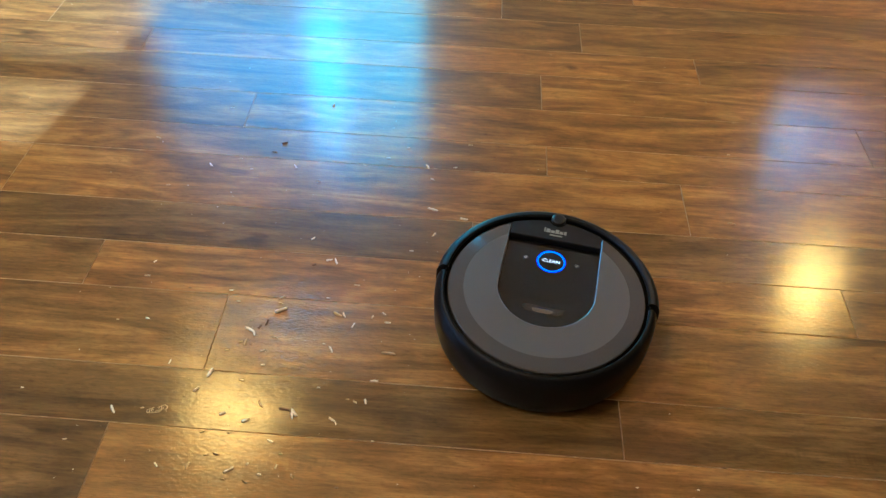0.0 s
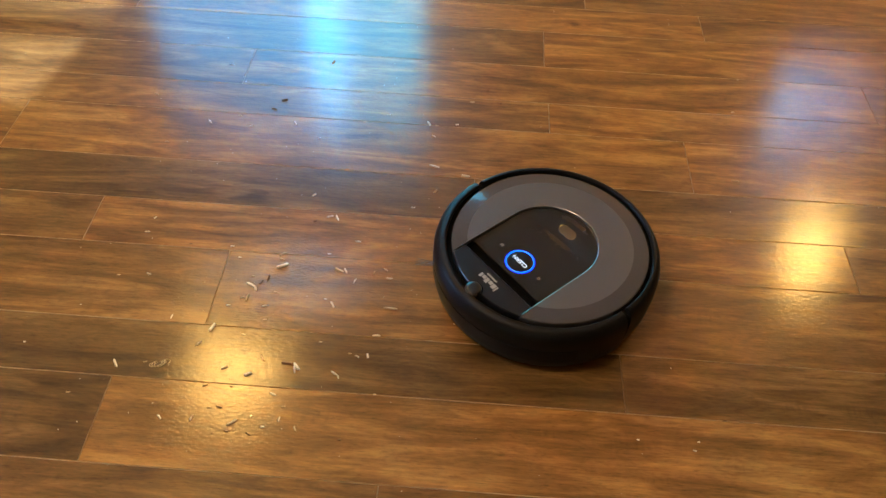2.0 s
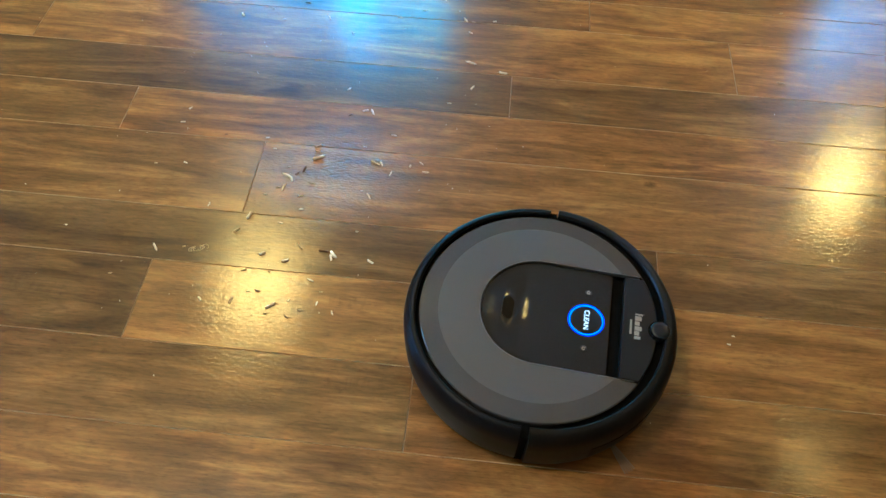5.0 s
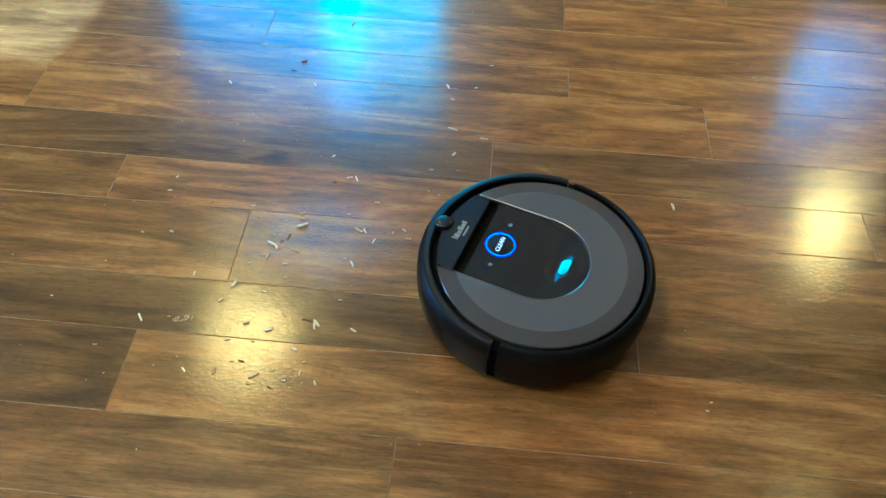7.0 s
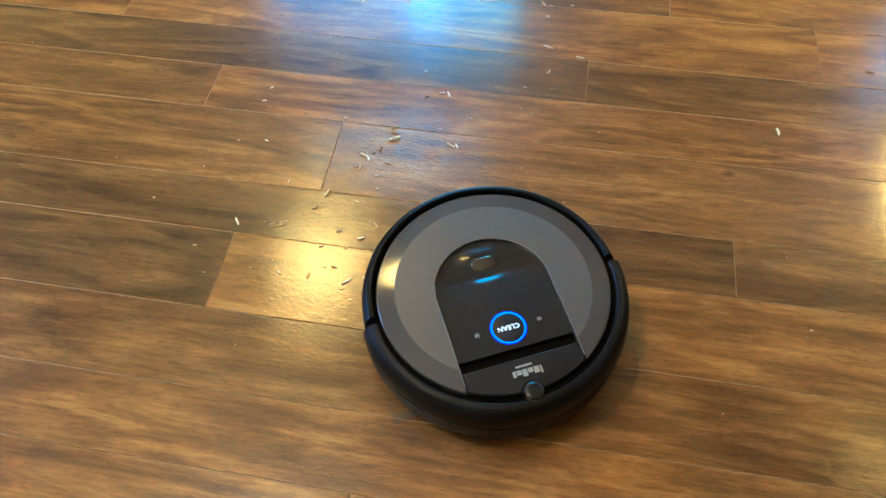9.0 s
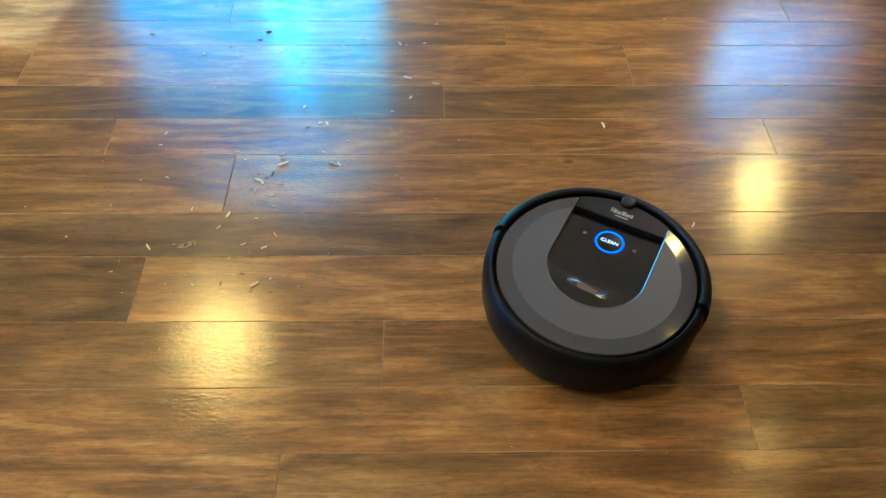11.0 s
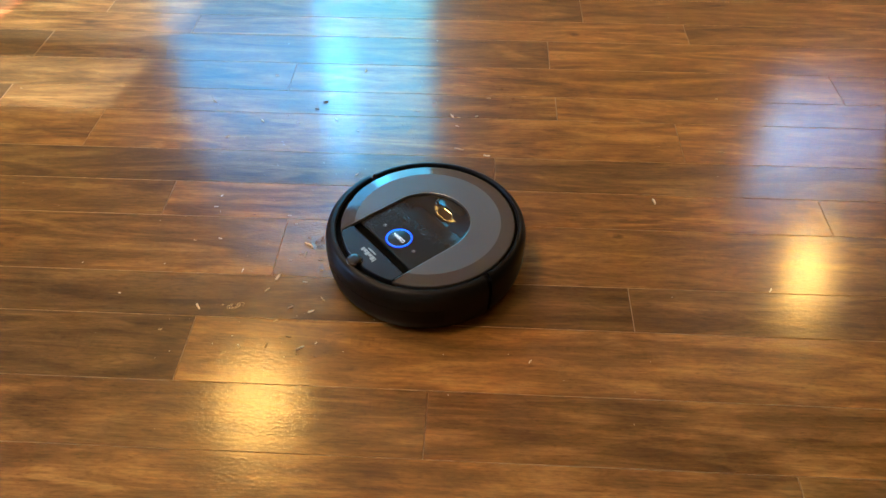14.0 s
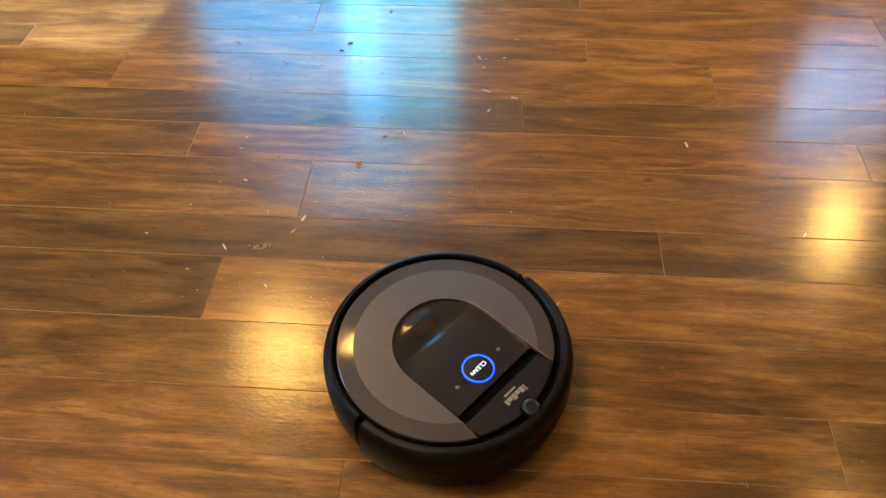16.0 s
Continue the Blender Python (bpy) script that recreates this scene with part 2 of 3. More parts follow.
WORD_LIGHT = glowing("white_backlight", (0.8, 0.88, 1.0), 0.035)
BIT_TONES = [plain("pale_chip", (0.78, 0.64, 0.44), 0.7, grain=0.25, size=500, bump=0.0003),
             plain("tan_chip", (0.56, 0.38, 0.19), 0.7, grain=0.3, size=500, bump=0.0003),
             plain("brown_chip", (0.17, 0.085, 0.03), 0.7, grain=0.3, size=500, bump=0.0003)]


# ---- building helpers ----
def finish(name, bm, materials, parent=None, label="", smooth=False):
    mesh = bpy.data.meshes.new(name)
    bmesh.ops.recalc_face_normals(bm, faces=bm.faces)
    bm.to_mesh(mesh)
    bm.free()
    for m in materials if isinstance(materials, (list, tuple)) else (materials,):
        mesh.materials.append(m)
    if smooth:
        mesh.shade_smooth()
        mesh.set_sharp_from_angle(angle=radians(38))
    ob = new(name, mesh)
    ob.parent = parent
    return tagged(ob, label)


def part(name, bm, mat, parent, label="", smooth=True):
    return finish(name, bm, mat, parent, label, smooth)


def box(bm, low, high, bevel=0.0):
    made = bmesh.ops.create_cube(bm, size=1.0)["verts"]
    for v in made:
        v.co = Vector([(a + b) / 2 + c * (b - a) for a, b, c in zip(low, high, v.co)])
    if bevel:
        edges = list({e for v in made for e in v.link_edges})
        bmesh.ops.bevel(bm, geom=edges, offset=bevel, segments=2, affect="EDGES")
    return bm


def solid(name, low, high, mat, parent=None, label="", bevel=0.0):
    return finish(name, box(bmesh.new(), low, high, bevel), mat, parent, label, bevel > 0)


def lathe(bm, profile, start=0.0, end=360.0, steps=96, centre=(0, 0), caps=True):
    """Turns a profile of (radius, height) round the upright axis, wholly or from start to end degrees."""
    whole = end - start >= 360
    rings = []
    for i in range(steps if whole else steps + 1):
        a = radians(start + (end - start) * i / steps)
        rings.append([bm.verts.new((centre[0] + r * math.cos(a), centre[1] + r * math.sin(a), z)) for r, z in profile])
    pairs = list(zip(rings, rings[1:])) + ([(rings[-1], rings[0])] if whole else [])
    for a, b in pairs:
        for j in range(len(profile) - 1):
            bm.faces.new((a[j], b[j], b[j + 1], a[j + 1]))
    if not whole and caps:
        bm.faces.new(rings[0])
        bm.faces.new(rings[-1])
    bmesh.ops.remove_doubles(bm, verts=bm.verts, dist=1e-6)
    return bm


# ---- room ----
# unseen side opening, added to let in fill daylight: y range, z range
FILL_WINDOW = (0.4, 1.4), (0.9, 2.0)
WEST, EAST, SOUTH, NORTH, PARTITION, PARTITION_END = -3.4, 4.4, -2.8, 4.0, 1.86, 2.60
DOOR_X, DOOR_Z, WINDOW_X, WINDOW_Z = (-2.00, -0.27), (0.05, 2.62), (1.90, 2.90), (1.80, 2.60)


def wall(name, low, high, mat, label):
    return tagged(solid(name, low, high, mat), label, "wall", kind="structure")


def room():
    north = tagged(new("wall_north"), "beige painted wall with glass door and window", "wall", kind="structure")
    t0, t1 = NORTH, NORTH + 0.16
    pieces = [((WEST, t0, 0), (DOOR_X[0], t1, CEILING)), ((DOOR_X[0], t0, DOOR_Z[1]), (DOOR_X[1], t1, CEILING)),
              ((DOOR_X[0], t0, -0.02), (DOOR_X[1], t1, DOOR_Z[0])), ((DOOR_X[1], t0, 0), (WINDOW_X[0], t1, CEILING)),
              ((WINDOW_X[0], t0, 0), (WINDOW_X[1], t1, WINDOW_Z[0])), ((WINDOW_X[0], t0, WINDOW_Z[1]), (WINDOW_X[1], t1, CEILING)),
              ((WINDOW_X[1], t0, 0), (EAST, t1, CEILING))]
    for low, high in pieces:
        solid("wall_panel", low, high, WALL_PAINT, north)
    west = tagged(new("wall_west"), "beige painted side wall with an added opening for fill daylight", "wall", kind="structure")
    (y0, y1), (z0, z1) = FILL_WINDOW
    for low, high in (((SOUTH, 0), (y0, CEILING)), ((y1, 0), (NORTH, CEILING)), ((y0, 0), (y1, z0)), ((y0, z1), (y1, CEILING))):
        solid("wall_panel", (WEST - 0.16, *low), (WEST, *high), WALL_PAINT, west)
    frame_holder = tagged(new("fill_window"), "added white framed side window for fill daylight", "window", kind="structure")
    for low, high in (((y0, z0), (y0 + 0.04, z1)), ((y1 - 0.04, z0), (y1, z1)), ((y0 + 0.04, z0), (y1 - 0.04, z0 + 0.04)), ((y0 + 0.04, z1 - 0.04), (y1 - 0.04, z1))):
        solid("window_frame", (WEST - 0.11, *low), (WEST - 0.05, *high), WHITE_FRAME, frame_holder, bevel=0.004)
    wall("wall_south", (WEST, SOUTH - 0.16, 0), (PARTITION, SOUTH, CEILING), WALL_PAINT, "beige painted back wall")
    wall("wall_partition", (PARTITION, SOUTH, 0), (PARTITION + 0.14, PARTITION_END, CEILING), DARK_PAINT, "dark brown painted partition wall")
    wall("wall_return", (PARTITION + 0.14, PARTITION_END - 1.2, 0), (EAST, PARTITION_END - 1.06, CEILING), WALL_PAINT, "beige painted return wall")
    wall("wall_east", (EAST, PARTITION_END - 1.2, 0), (EAST + 0.16, NORTH + 0.16, CEILING), WALL_PAINT, "beige painted end wall")
    roof = solid("ceiling", (WEST - 0.2, SOUTH - 0.2, CEILING), (EAST + 0.2, NORTH + 0.2, CEILING + 0.2), CEILING_PAINT)
    tagged(roof, "pale cream painted flat ceiling", "ceiling", kind="structure")
    tagged(solid("ground", (-60, NORTH + 0.16, -0.3), (60, 120, -0.15), GROUND), "mown garden ground outside", "ground", kind="structure")


def glazing(name, x, z, divisions, bars, label):
    """A framed opening: upright divisions at x places with a pane between each pair, and cross bars at heights."""
    holder = tagged(new(name), label, "window", kind="structure")
    y0, y1, w = NORTH + 0.04, NORTH + 0.10, 0.035
    edges = [x[0], *[d for d, _ in divisions], x[1]]
    for side in ((x[0], x[0] + w), (x[1] - w, x[1])):
        solid("window_frame", (side[0], y0, z[0]), (side[1], y1, z[1]), WHITE_FRAME, holder, bevel=0.004)
    for h in (z[0], z[1] - w, *bars):
        solid("rail", (x[0] + w, y0 + 0.003, h), (x[1] - w, y1 - 0.003, h + w), WHITE_FRAME, holder, bevel=0.004)
    for d, thick in divisions:
        if thick:
            solid("mullion", (d - thick / 2, y0 + 0.006, z[0] + w), (d + thick / 2, y1 - 0.006, z[1] - w), WHITE_FRAME, holder, bevel=0.004)
    return holder, edges


def openings():
    x, z = DOOR_X, DOOR_Z
    # the rail at 1.40 is added where the panes' daylight tints change
    door, edges = glazing("door_1", x, z, [(-1.06, 0.05), (-0.81, 0.0)], [1.40, 2.31], "white framed sliding glass door to the garden")
    tagged(door, category="door")
    heights = (z[0] + 0.035, 1.42, 2.31, z[1] - 0.035)
    for a, b, kinds in zip(edges, edges[1:], (BLUE_PANES, BRIGHT_PANES, TEAL_PANES)):
        for low, high, glass in zip(heights, heights[1:], kinds):
            solid("pane", (a + 0.002, NORTH + 0.066, low + 0.002), (b - 0.002, NORTH + 0.070, high - 0.002), glass, door)
    window, edges = glazing("window_1", WINDOW_X, WINDOW_Z, [], [], "white framed high window with hazy glass")
    solid("pane", (WINDOW_X[0] + 0.03, NORTH + 0.066, WINDOW_Z[0] + 0.03), (WINDOW_X[1] - 0.03, NORTH + 0.070, WINDOW_Z[1] - 0.03), CURTAIN_PANE, window)


# an invented fixture that holds the fill light, out of view
def add_fill_light():
    x, y, height, radius, watts = FILL_LIGHT
    light = tagged(new("fill_light"), "added warm round fill light hanging from the ceiling", "lamp")
    light.location = (x, y, CEILING)
    part("canopy", lathe(bmesh.new(), [(0.001, -0.03), (0.05, -0.026), (0.06, -0.001)], steps=32), LIGHT_TRIM, light)
    part("stem", lathe(bmesh.new(), [(0.006, -0.03), (0.006, height - CEILING + radius)], steps=16), LIGHT_TRIM, light)
    data = bpy.data.lights.new("fill_lamp", "POINT")
    data.shadow_soft_size, data.energy, data.color = radius, watts, SOFT
    new("fill_lamp", data).location = (x, y, height)


def ceiling_light(x, y, radius, watts, colour):
    light = tagged(new("ceiling_light"), "round warm recessed ceiling light with white trim", "lamp", "ceiling lights")
    light.location = (x, y, CEILING)
    part("trim", lathe(bmesh.new(), [(radius + 0.002, -0.001), (radius + 0.006, -0.012), (radius + 0.02, -0.01), (radius + 0.024, -0.001)], steps=48), LIGHT_TRIM, light)
    part("backing", lathe(bmesh.new(), [(0.001, -0.0025), (radius + 0.001, -0.0025)], steps=48), LIGHT_TRIM, light)
    data = bpy.data.lights.new("ceiling_lamp", "AREA")
    data.shape, data.size, data.energy, data.color = "DISK", 2 * radius, watts, colour
    lamp = new("ceiling_lamp", data)
    lamp.matrix_world = look((x, y, CEILING - 0.008), (x, y + 0.0001, 0))


# ---- robot vacuum ----
HALF, BACK, LID_FRONT, SLOT = 0.0722, 0.0020, 0.1452, (0.0880, 0.1030)
BUTTON, LENS = 0.0595, -0.0370
BRUSH = (0.098, -0.098, 0.0)
TOP = 0.0915


def panel_outline(grow=0.0, steps=28):
    """The D-shaped recess: from one front corner round the back to the other."""
    r = HALF + grow
    line = [(SLOT[0] + 0.0, r)]
    line += [(BACK + r * math.cos(radians(90 + 180 * i / steps)), r * math.sin(radians(90 + 180 * i / steps))) for i in range(steps + 1)]
    return line + [(SLOT[0] + 0.0, -r)]


def recess(f, l):
    """Depth of the scoop in front of the camera lens: it falls to the rear, then rises under the lens between two cheeks."""
    rim = HALF - math.hypot(f - BACK, l) if f < BACK else HALF - abs(l)
    side = max(0.0, min(1.0, rim / 0.034))
    side = side * side * (3 - 2 * side)
    fall = 0.0034 * max(0.0, min(1.0, (0.031 - f) / 0.050)) ** 1.8
    rise = 0.0036 * max(0.0, min(1.0, (-0.019 - f) / 0.042))
    cheek = 0.0006 * sum(math.exp(-((f - LENS) / 0.013) ** 2 - ((l - m) / 0.014) ** 2) for m in (-0.026, 0.026))
    depth = (fall - rise) * (0.25 + 0.75 * side) * min(1.0, rim / 0.004) - cheek * side
    # the seat of the lens lies in the lens's own sloping plane
    off = max(0.0, math.hypot((f - LENS) / 0.85, max(0.0, abs(l) - 0.008)) - 0.009) / 0.024
    seat = max(0.0, 1 - off) ** 2
    return max(-0.0018, depth + seat * (0.0872 - (0.0862 + 0.40 * (LENS - f)) - depth))


def word_mesh(text, size):
    curve = bpy.data.curves.new("word", "FONT")
    curve.body, curve.size, curve.align_x, curve.align_y, curve.extrude = text, size, "CENTER", "CENTER", 0.00012
    ob = new("word", curve)
    mesh = bpy.data.meshes.new_from_object(ob.evaluated_get(bpy.context.evaluated_depsgraph_get()))
    bpy.data.objects.remove(ob)
    return mesh


def robot_vacuum():
    robot = tagged(new("robot_vacuum"), "round black robot vacuum with graphite top and glowing blue button", "robot vacuum")
    # lower body
    part("body", lathe(bmesh.new(), [(0.001, 0.010), (0.135, 0.010), (0.150, 0.014), (0.1545, 0.024), (0.1555, 0.060), (0.1525, 0.078), (0.1485, 0.0800), (0.1470, 0.0700), (0.001, 0.0700)], steps=128), SIDE_BLACK, robot)
    shell = [(0.1505, 0.0895), (0.1525, 0.0918), (0.1570, 0.0918), (0.1620, 0.0895), (0.1662, 0.0840), (0.1685, 0.0760), (0.1692, 0.0660), (0.1690, 0.0480),
             (0.1680, 0.0300), (0.1655, 0.0170), (0.1610, 0.0090), (0.1560, 0.0080), (0.1540, 0.0300), (0.1540, 0.0850), (0.1505, 0.0860)]
    bumper = part("bumper", lathe(bmesh.new(), shell + shell[:1], -88.0, 88.0, 84), BUMPER_BLACK, robot, "soft matte black front bumper")
    bumper.location.x = 0.0040
    rear = [(r - 0.0040 * min(1.0, max(0.0, (r - 0.1540) / 0.010)), z) for r, z in shell]
    part("rear_shell", lathe(bmesh.new(), rear + rear[:1], 90.2, 269.8, 84), SIDE_BLACK, robot, "black plastic rear side")
    part("sensor_window", lathe(bmesh.new(), [(0.1640, 0.030), (0.1684, 0.0305), (0.1695, 0.040), (0.1698, 0.058), (0.1640, 0.0585)], -62, 62, 64), SIDE_BLACK, bumper, "glossy black sensor strip")
    for side in (-1, 1):
        a = radians(88.8 * side)
        bm = bmesh.new()
        box(bm, (0.150, -0.0050, 0.014), (0.1615, 0.0050, 0.0805))
        bmesh.ops.rotate(bm, verts=bm.verts, matrix=Matrix.Rotation(a, 3, "Z"))
        part("seam", bm, GROOVE_BLACK, robot, smooth=False)
    part("groove", lathe(bmesh.new(), [(0.1415, 0.0800), (0.1560, 0.0800)], steps=128), GROOVE_BLACK, robot)
    # top plate: flat middle and a sloped outer ring, open to the front for the panel
    bm = bmesh.new()
    inner, grow = 0.1225, 0.0012
    r = HALF + grow
    a0 = math.asin(r / inner)
    arc = [(inner * math.cos(a0 + (2 * math.pi - 2 * a0) * i / 120), inner * math.sin(a0 + (2 * math.pi - 2 * a0) * i / 120)) for i in range(121)]
    notch = [(arc[0][0], r), *panel_outline(grow, 60)[1:-1], (arc[0][0], -r)]
    lengths = np.cumsum([0.0] + [math.dist(p, q) for p, q in zip(notch, notch[1:])])
    places = np.linspace(0, lengths[-1], 121)
    inside = list(zip(np.interp(places, lengths, [p[0] for p in notch]), np.interp(places, lengths, [p[1] for p in notch])))
    rows = [[bm.verts.new((f, l, TOP)) for f, l in line] for line in (arc, inside)]
    for i in range(120):
        loop = (rows[0][i], rows[0][i + 1], rows[1][i + 1], rows[1][i])
        bm.faces.new(loop if 0 < i < 119 else ((loop[0], loop[1], loop[2]) if i == 0 else (loop[0], loop[1], loop[3])))
    top_plate = part("top_plate", bm, PLATE_GREY, robot, "graphite grey satin top plate", smooth=False)
    bm = bmesh.new()
    for band in (((inner, TOP), (0.1442, TOP - 0.0024)), ((0.1442, TOP - 0.0024), (0.1453, TOP - 0.0030), (0.1458, TOP - 0.0040)), ((0.1458, TOP - 0.0040), (0.1460, 0.0800))):
        rows = []
        for radius, z in band:
            a = math.asin(r / radius)
            rows.append([bm.verts.new((radius * math.cos(a + (2 * math.pi - 2 * a) * i / 140), radius * math.sin(a + (2 * math.pi - 2 * a) * i / 140), z)) for i in range(141)])
        for p, q in zip(rows, rows[1:]):
            for i in range(140):
                bm.faces.new((p[i], p[i + 1], q[i + 1], q[i]))
    part("outer_ring", bm, RING_GREY, top_plate, "glossy graphite sloped ring")
    # bright lip round the recess
    bm = bmesh.new()
    lines = []
    for grow, z in ((0.0013, TOP - 0.0002), (0.0009, TOP + 0.0003), (0.0001, TOP - 0.0002), (-0.0003, TOP - 0.0055)):
        line = panel_outline(grow)
        line = [(0.1205, line[0][1]), *line, (0.1205, line[-1][1])]
        lines.append([bm.verts.new((f, l, z)) for f, l in line])
    for p, q in zip(lines, lines[1:]):
        for i in range(len(p) - 1):
            bm.faces.new((p[i], p[i + 1], q[i + 1], q[i]))
    part("panel_trim", bm, TRIM_METAL, robot, "thin smoked chrome lip")
    # recessed glossy panel with the scoop
    bm = bmesh.new()
    floor_z, grid = 0.0872, []
    n_f, n_l = 66, 48
    for i in range(n_f + 1):
        f = BACK - HALF + 0.0002 + (SLOT[0] - BACK + HALF - 0.0002) * i / n_f
        w = HALF if f >= BACK else math.sqrt(max(1e-8, HALF ** 2 - (f - BACK) ** 2))
        grid.append([bm.verts.new((f, w * (2 * j / n_l - 1), floor_z - recess(f, w * (2 * j / n_l - 1)))) for j in range(n_l + 1)])
    for i, j in product(range(n_f), range(n_l)):
        bm.faces.new((grid[i][j], grid[i + 1][j], grid[i + 1][j + 1], grid[i][j + 1]))
    panel = part("control_panel", bm, PIANO_BLACK, robot, "glossy black control panel with a scooped rear")
    bm = bmesh.new()
    box(bm, (SLOT[0] - 0.0005, -HALF + 0.0008, 0.0740), (SLOT[1] + 0.0020, HALF - 0.0008, 0.0795))
    part("slot", bm, GROOVE_BLACK, robot, smooth=False)
    # lid in front of the slot
    bm = bmesh.new()
    steps, rings = 40, []
    for z, inset in ((0.0790, 0.0), (0.0894, 0.0), (0.0906, 0.0012)):
        ring = [(SLOT[1] + inset, -HALF + inset + 0.0006), (SLOT[1] + inset, HALF - inset - 0.0006)]
        a = math.asin((HALF - inset - 0.0006) / (LID_FRONT - inset))
        ring += [((LID_FRONT - inset) * math.cos(a - 2 * a * i / steps), (LID_FRONT - inset) * math.sin(a - 2 * a * i / steps)) for i in range(steps + 1)]
        rings.append([bm.verts.new((f, l, z)) for f, l in ring])
    for p, q in zip(rings, rings[1:]):
        for i in range(len(p)):
            bm.faces.new((p[i], p[(i + 1) % len(p)], q[(i + 1) % len(p)], q[i]))
    bm.faces.new(rings[-1])
    lid = part("lid", bm, LID_BLACK, robot, "satin black front lid")
    # plain blocks where the maker's mark stands
    for f, l, height, width in ((0.1227, 0.0185, 0.0095, 0.0022), (0.1217, 0.0130, 0.0080, 0.0064), (0.1205, 0.0058, 0.0058, 0.0060),
                                (0.1220, -0.0012, 0.0086, 0.0058), (0.1205, -0.0080, 0.0058, 0.0060), (0.1213, -0.0140, 0.0076, 0.0040),
                                (0.1131, 0.0000, 0.0026, 0.0200)):
        part("printed_mark", box(bmesh.new(), (f - height / 2, l - width / 2, 0.0905), (f + height / 2, l + width / 2, 0.0908)), PRINT, lid, "pale printed bar", smooth=False)
    # homing knob at the front edge
    knob = part("knob", lathe(bmesh.new(), [(0.0001, 0.0962), (0.0060, 0.0962), (0.0098, 0.0959), (0.0110, 0.0950), (0.0114, 0.0935), (0.0114, 0.0800)], steps=40, centre=(0.1475, 0)), LID_BLACK, robot, "satin black round knob")
    part("knob_rim", lathe(bmesh.new(), [(0.0114, 0.0895), (0.0121, 0.0900), (0.0120, 0.0932), (0.0113, 0.0940)], -75, 75, 24, (0.1475, 0)), TRIM_METAL, knob, "pale reflective crescent")
    part("knob_socket", lathe(bmesh.new(), [(0.0116, 0.0908), (0.0136, 0.0910), (0.0140, 0.0900)], 95, 265, 24, (0.1475, 0), caps=False), GROOVE_BLACK, knob)
    # round button
    button = part("button", lathe(bmesh.new(), [(0.0001, 0.0878), (0.0175, 0.0879), (0.0190, 0.0876), (0.0195, 0.0871)], steps=48, centre=(BUTTON, 0)), LID_BLACK, panel, "round satin black button")
    part("ring_light", lathe(bmesh.new(), [(0.0197, 0.0873), (0.0199, 0.0882), (0.0203, 0.0884), (0.0207, 0.0882), (0.0209, 0.0873)], steps=64, centre=(BUTTON, 0)), RING_LIGHT, button, "glowing blue ring")
    # the ring light's glow on the panel, added as a faintly emitting band
    part("ring_halo", lathe(bmesh.new(), [(0.0208, 0.0873), (0.0210, 0.0877), (0.0223, 0.0876), (0.0226, 0.0873)], steps=64, centre=(BUTTON, 0)), DIM_RING, button, "dim blue halo round the ring")
    word = new("word", word_mesh("CLEAN", 0.0088))
    word.data.materials.append(WORD_LIGHT)
    word.parent = button
    word.location, word.rotation_euler = (BUTTON, 0.0, 0.0882), (0, 0, radians(-90))
    tagged(word, "white lit word")
    for side in (-1, 1):
        dot = part("side_button", lathe(bmesh.new(), [(0.0001, 0.0879), (0.0036, 0.0879), (0.0042, 0.0873)], steps=24, centre=(BUTTON, 0.0395 * side)), LID_BLACK, panel, "small round touch button")
        part("icon", lathe(bmesh.new(), [(0.0010, 0.0880), (0.0013, 0.0882), (0.0021, 0.0882), (0.0024, 0.0880)], 20, 340, 20, (BUTTON, 0.0395 * side)), PRINT, dot)
    # camera lens in the scoop
    bm = bmesh.new()
    rings = []
    for k, z in ((1.0, 0.0786), (1.0, 0.0856), (0.93, 0.0862), (0.72, 0.08635), (0.35, 0.0864)):
        ring = []
        for i in range(40):
            a = 2 * math.pi * i / 40
            ring.append(bm.verts.new((LENS + 0.0084 * k * math.cos(a), 0.0075 * (1 if math.sin(a) > 0 else -1) + 0.0084 * k * math.sin(a), z)))
        rings.append(ring)
    for p, q in zip(rings, rings[1:]):
        for i in range(40):
            bm.faces.new((p[i], p[(i + 1) % 40], q[(i + 1) % 40], q[i]))
    bm.faces.new(rings[-1])
    bmesh.ops.rotate(bm, verts=bm.verts, cent=(LENS, 0, 0.0851), matrix=Matrix.Rotation(radians(22.7), 3, "Y"))
    part("camera_lens", bm, LENS_GLASS, panel, "smoked oblong camera lens")
    # running gear
    for side in (-1, 1):
        bm = bmesh.new()
        bmesh.ops.create_cone(bm, cap_ends=True, segments=32, radius1=0.034, radius2=0.034, depth=0.022, matrix=pose(0, 0.112 * side, 0.0342, 90, 0, 0))
        part("wheel", bm, TYRE, robot)
    brush = part("side_brush", lathe(bmesh.new(), [(0.0001, 0.0040), (0.0090, 0.0045), (0.0110, 0.0075), (0.0110, 0.0110)], steps=24), TYRE, robot, "black hub with three bristle arms")
    brush.location = BRUSH
    for k in range(3):
        bm = bmesh.new()
        for n in range(5):
            spread = radians(120 * k + (n - 2) * 3.0)
            tube = bmesh.ops.create_cone(bm, cap_ends=True, segments=5, radius1=0.0005, radius2=0.0004, depth=0.054)["verts"]
            bmesh.ops.transform(bm, verts=tube, matrix=Matrix.Rotation(spread, 4, "Z") @ Matrix.Translation((0.036, 0, 0.0045)) @ Matrix.Rotation(radians(92), 4, "Y"))
        part("bristle_arm", bm, BRISTLE, brush, "thin pale grey bristles")
    bm = bmesh.new()
    bmesh.ops.create_cone(bm, cap_ends=True, segments=24, radius1=0.014, radius2=0.014, depth=0.014, matrix=pose(0.125, 0, 0.0142, 90, 0, 0))
    part("caster", bm, TYRE, robot)
    return robot, brush


